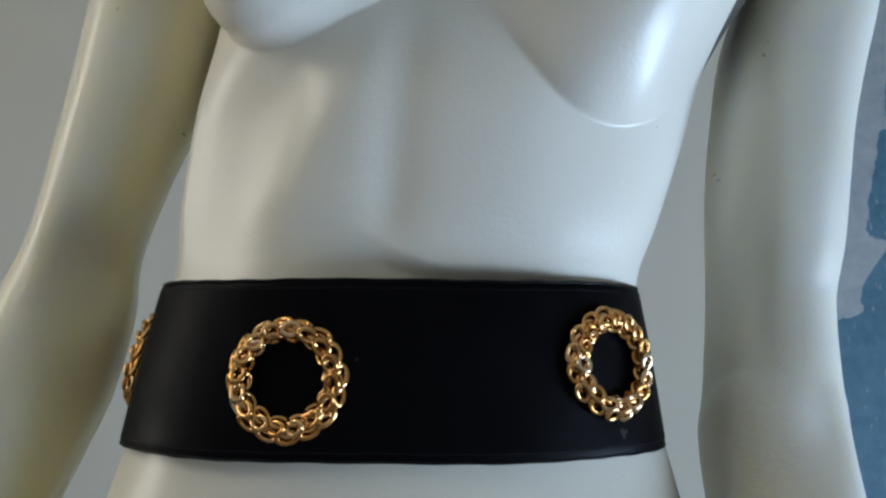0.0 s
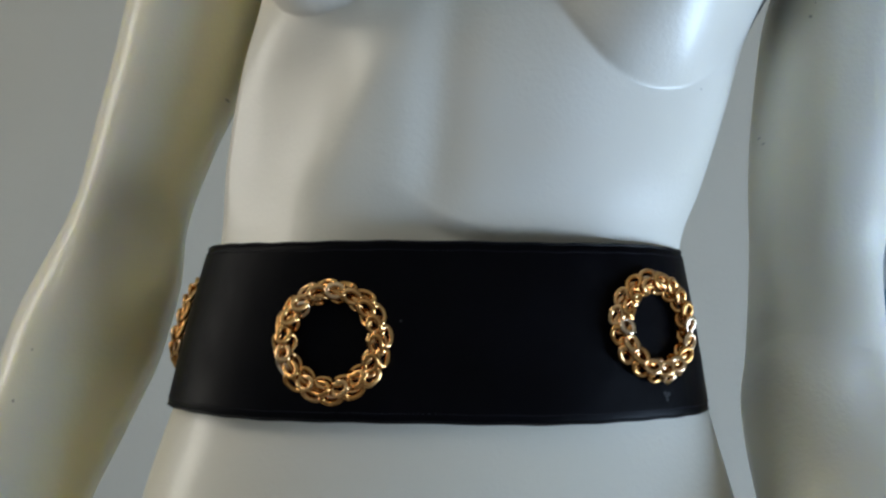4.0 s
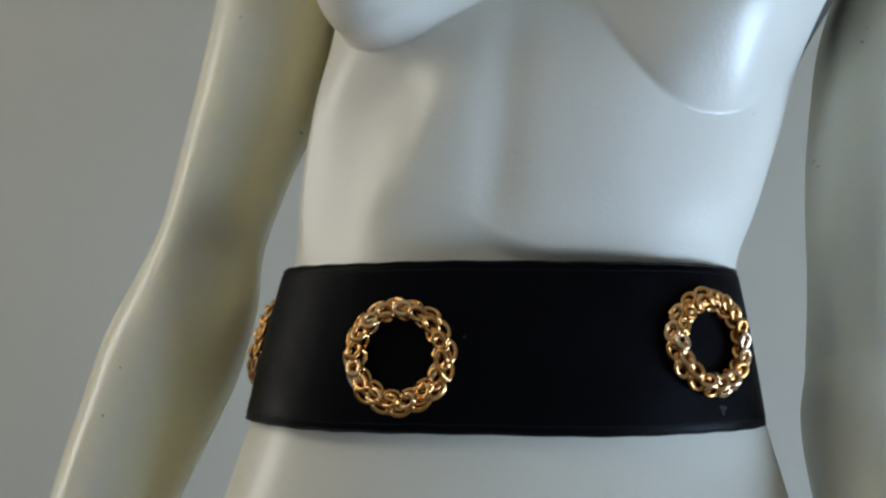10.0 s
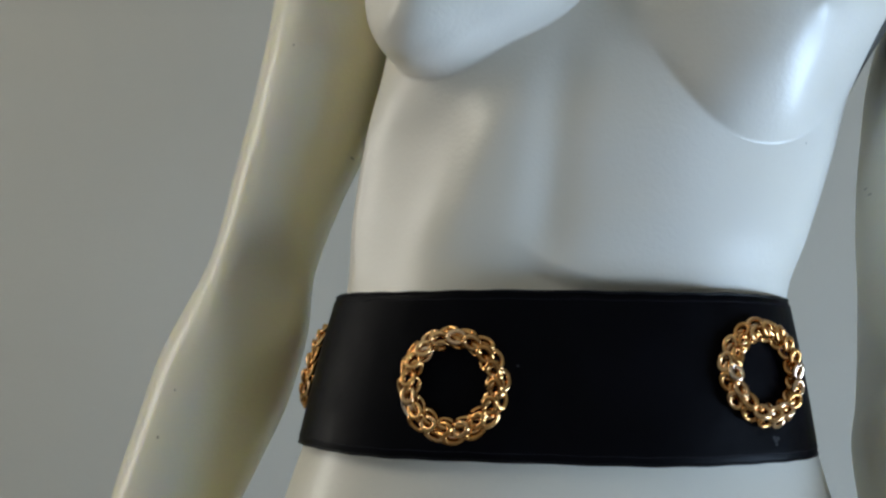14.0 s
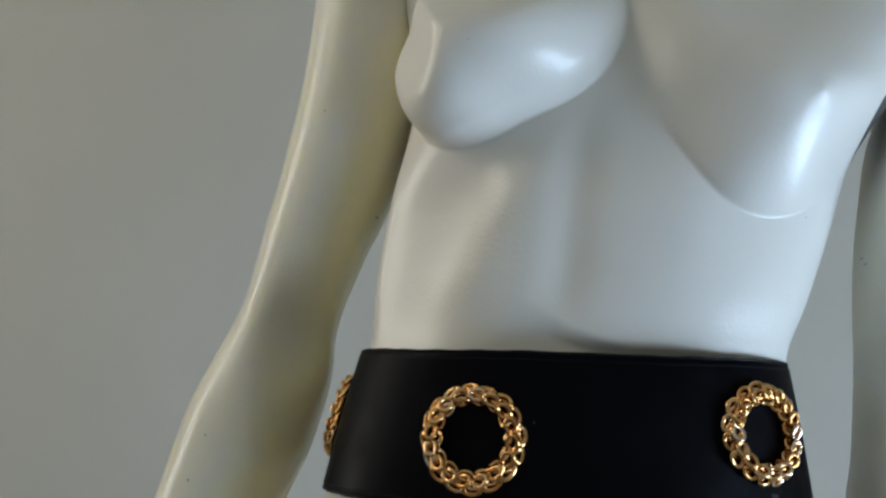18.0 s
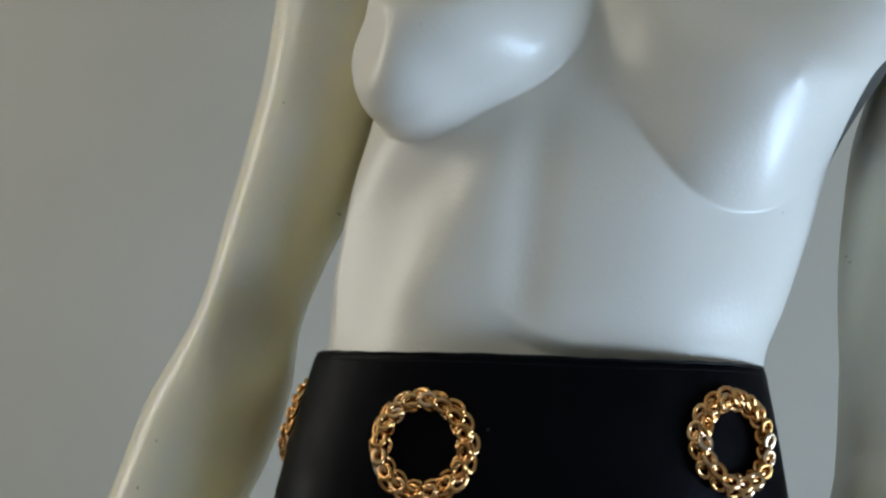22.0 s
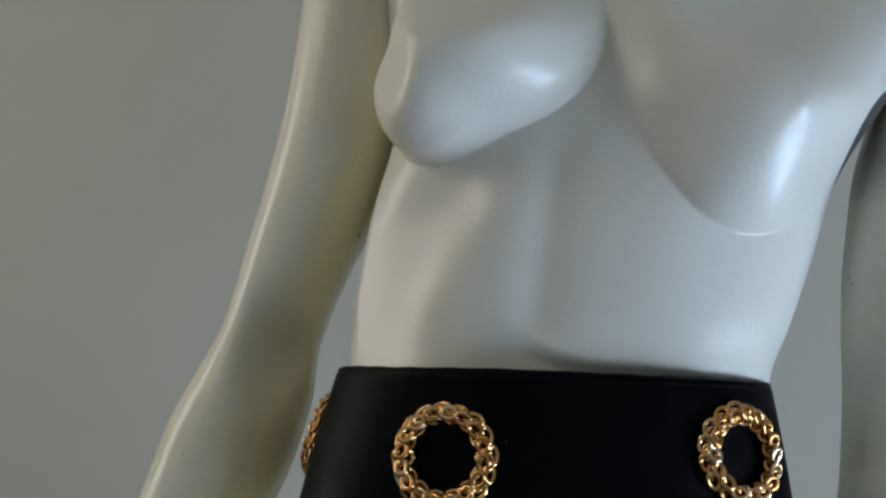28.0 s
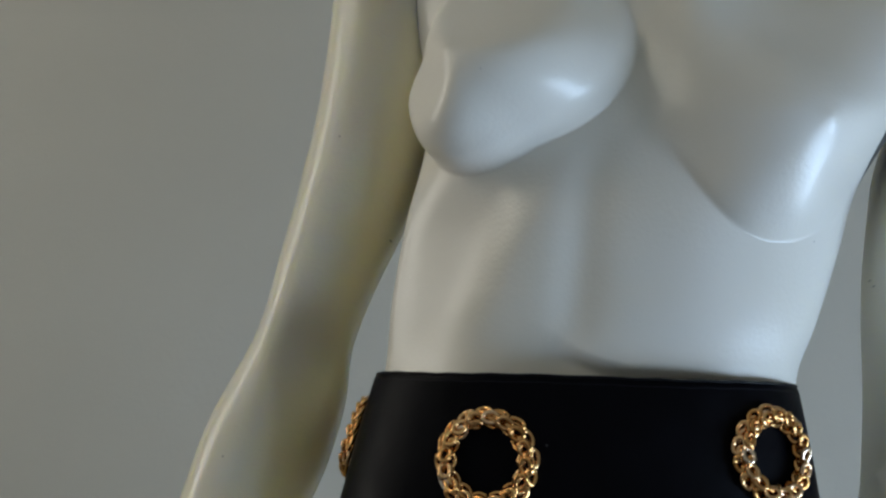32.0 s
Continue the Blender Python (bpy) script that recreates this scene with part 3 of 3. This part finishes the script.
def belt_point(th, h, out=0.0):
    (cx, cy), a, bf, bb = belt_loop(h, out)
    c, s = np.cos(th), np.sin(th)
    b = np.where(s < 0, bf, bb)
    e = 2 / 2.4
    return np.stack([cx + a * np.sign(c) * np.abs(c) ** e, cy + b * np.sign(s) * np.abs(s) ** e, BELT_Z0 + (BELT_Z1 - BELT_Z0) * h + (1 - h) * (0.0034 * np.abs(c) ** 3 - 0.0011) - h * 0.0014 * (1 - np.abs(c) ** 3) + 0.00022 * np.sin(7 * th + 1) + 0.00014 * np.sin(31 * th + 4 * h)], -1)


def belt_sheet(profile, n=360):
    """A ring swept round the belt's loop from a closed profile of (height share, outward)."""
    th = np.linspace(0, 2 * math.pi, n, endpoint=False)
    g = np.stack([belt_point(th, h, o) for h, o in profile + profile[:1]], 0)
    v, q = grid_mesh(g[..., 0], g[..., 1], g[..., 2])
    return v.tolist(), q.tolist()


belt = tagged(new("belt"), "wide black leather belt with gold chain rings round the waist", "belt")
sag = [(h, 0.0006 * math.sin(h * math.pi) - 0.0007 * max(0, (abs(h - 0.5) - 0.44) / 0.06) ** 2)
       for h in [0, 0.02, 0.04, 0.06, 0.08] + [k / 12 for k in range(1, 12)] + [0.92, 0.94, 0.96, 0.98, 1]]
strap = obj("strap", *belt_sheet(sag + [(1, -0.0036), (0.5, -0.003), (0, -0.0036)]), LEATHER, True)
edge = [(0.005 * math.cos(k * math.pi / 4), 0.0013 * math.sin(k * math.pi / 4)) for k in range(8)]
top_edge = obj("top_binding", *belt_sheet([(1.0 + 2.2 * a, -0.0017 + 1.3 * o) for a, o in edge]), LEATHER_EDGE, True)
low_edge = obj("bottom_binding", *belt_sheet([(0.0 + 2.2 * a, -0.0017 + 1.3 * o) for a, o in edge]), LEATHER_EDGE, True)
for p in (strap, top_edge, low_edge):
    p.parent = belt


def stitches(name, h):
    n = 330
    th = np.linspace(-math.pi, 0, n)
    p = belt_point(th, h, 0.0)
    bm = bmesh.new()
    for k in range(n - 1):
        a, b = Vector(p[k]), Vector(p[k + 1])
        d = b - a
        m = Matrix.Translation((a + b) / 2) @ d.to_track_quat("X", "Z").to_matrix().to_4x4() @ Matrix.Diagonal((d.length * 0.5, 0.0005, 0.0005, 1))
        bmesh.ops.create_cube(bm, size=1.0, matrix=m)
    ob = part(name, bm, THREAD, belt)
    return tagged(ob, kind="stuff")


stitches("top_stitching", 0.955)
stitches("bottom_stitching", 0.045)


def link_mesh():
    """One oval wire link lying in its own xy plane, slightly pinched at the middle."""
    n, m, r = 24, 10, 0.00125
    u, w = np.linspace(0, 2 * math.pi, n, endpoint=False), np.linspace(0, 2 * math.pi, m, endpoint=False)
    U, W = np.meshgrid(np.append(u, 2 * math.pi), w, indexing="ij")
    la, lb = 0.0038, 0.0027
    nx, ny = np.cos(U) * lb, np.sin(U) * la
    ln = np.hypot(nx, ny)
    v, q = grid_mesh(la * np.cos(U) + r * np.cos(W) * nx / ln, lb * np.sin(U) + r * np.cos(W) * ny / ln, r * np.sin(W))
    me = bpy.data.meshes.new("link")
    me.from_pydata(v.tolist(), [], q.tolist())
    me.materials.append(GOLD)
    me.shade_smooth()
    return me


LINK = link_mesh()
# rows of a ring: offset from its middle circle, height over the belt, facing, lean along the row, breadth and links
ROWS = ((0.0031, 0.0019, 56, 9, 1.0, 16), (-0.0001, 0.0045, 94, -19, 1.0, 16), (-0.0025, 0.0022, 136, 17, 1.0, 14), (0.0002, 0.0, 92, 14, 1.0, 14))


def chain_ring(place, out, spin, h, R):
    """A ring of rows of interlocked links, facing out, bent to the belt round place at its height share h."""
    z = Vector(out).normalized()
    x = Vector((0, 0, 1)).cross(z).normalized()
    y = z.cross(x)
    root = new("chain_ring")
    root.parent = belt
    root["label"] = "ring of interlocked polished gold chain links"
    root.matrix_basis = Matrix.Translation(place) @ Matrix((x, y, z)).transposed().to_4x4()
    back = root.matrix_basis.inverted()
    near = sorted(tuple(back @ Vector(p)) for p in belt_point(np.linspace(0, 2 * math.pi, 720), h).tolist() if (Vector(p) - place).length < 0.045)
    bend = [0.85 * p[2] for p in near]
    base = float(np.interp(0, [p[0] for p in near], bend))
    rnd = random.Random(spin)
    for row, (off, high, psi, lean, broad, N) in enumerate(ROWS):
        for k in range(N):
            phi = 2 * math.pi * (k + (row % 2) * 0.5 + rnd.uniform(-0.07, 0.07)) / N + 0.1 * spin
            ps = radians(psi + rnd.uniform(-9, 9))
            e = Vector((math.cos(phi), math.sin(phi), 0))
            t = Vector((-math.sin(phi), math.cos(phi), 0))
            nrm = e * math.cos(ps) + Vector((0, 0, math.sin(ps)))
            side = nrm.cross(t)
            at = e * (R + off + rnd.uniform(-0.0004, 0.0004))
            lo, mid, hi = (float(np.interp(at.x + d, [p[0] for p in near], bend)) - base for d in (-0.003, 0, 0.003))
            m = pose(0, 0, 0, 0, -math.degrees(math.atan2(hi - lo, 0.006)), 0) @ Matrix((t, side, nrm)).transposed().to_4x4()
            at.z = high + mid
            size = (R + off) / 0.0212 * 16 / N
            o = new("link", LINK)
            o.parent = root
            o.matrix_basis = (Matrix.Translation(at) @ m
                              @ pose(0, 0, 0, 0, 0, rnd.uniform(-14, 14)) @ pose(0, 0, 0, rnd.uniform(-8, 8), lean + rnd.uniform(-5, 5), 0)
                              @ Matrix.Diagonal((size, broad, 1, 1)))
    return root


def ring_at(th, h, spin, R=0.0212, lift=0.0026):
    a, b, up = (Vector(belt_point(np.array(th + d), h + k, 0.0).tolist()) for d, k in ((-0.02, 0), (0.02, 0), (0, 0.1)))
    p = Vector(belt_point(np.array(th), h, 0.0).tolist())
    out = (b - a).cross(up - p)
    return chain_ring(p + out.normalized() * lift, out, spin, h, R)


def angle_for_x(x, h):
    th = np.linspace(-math.pi, 0, 2000)
    return float(th[np.argmin(np.abs(belt_point(th, h)[:, 0] - x))])


ring_at(angle_for_x(-0.0662, 0.44), 0.44, 1)
ring_at(angle_for_x(0.0757, 0.525), 0.525, 2, 0.0196)
ring_at(math.pi - 0.1, 0.5, 3)
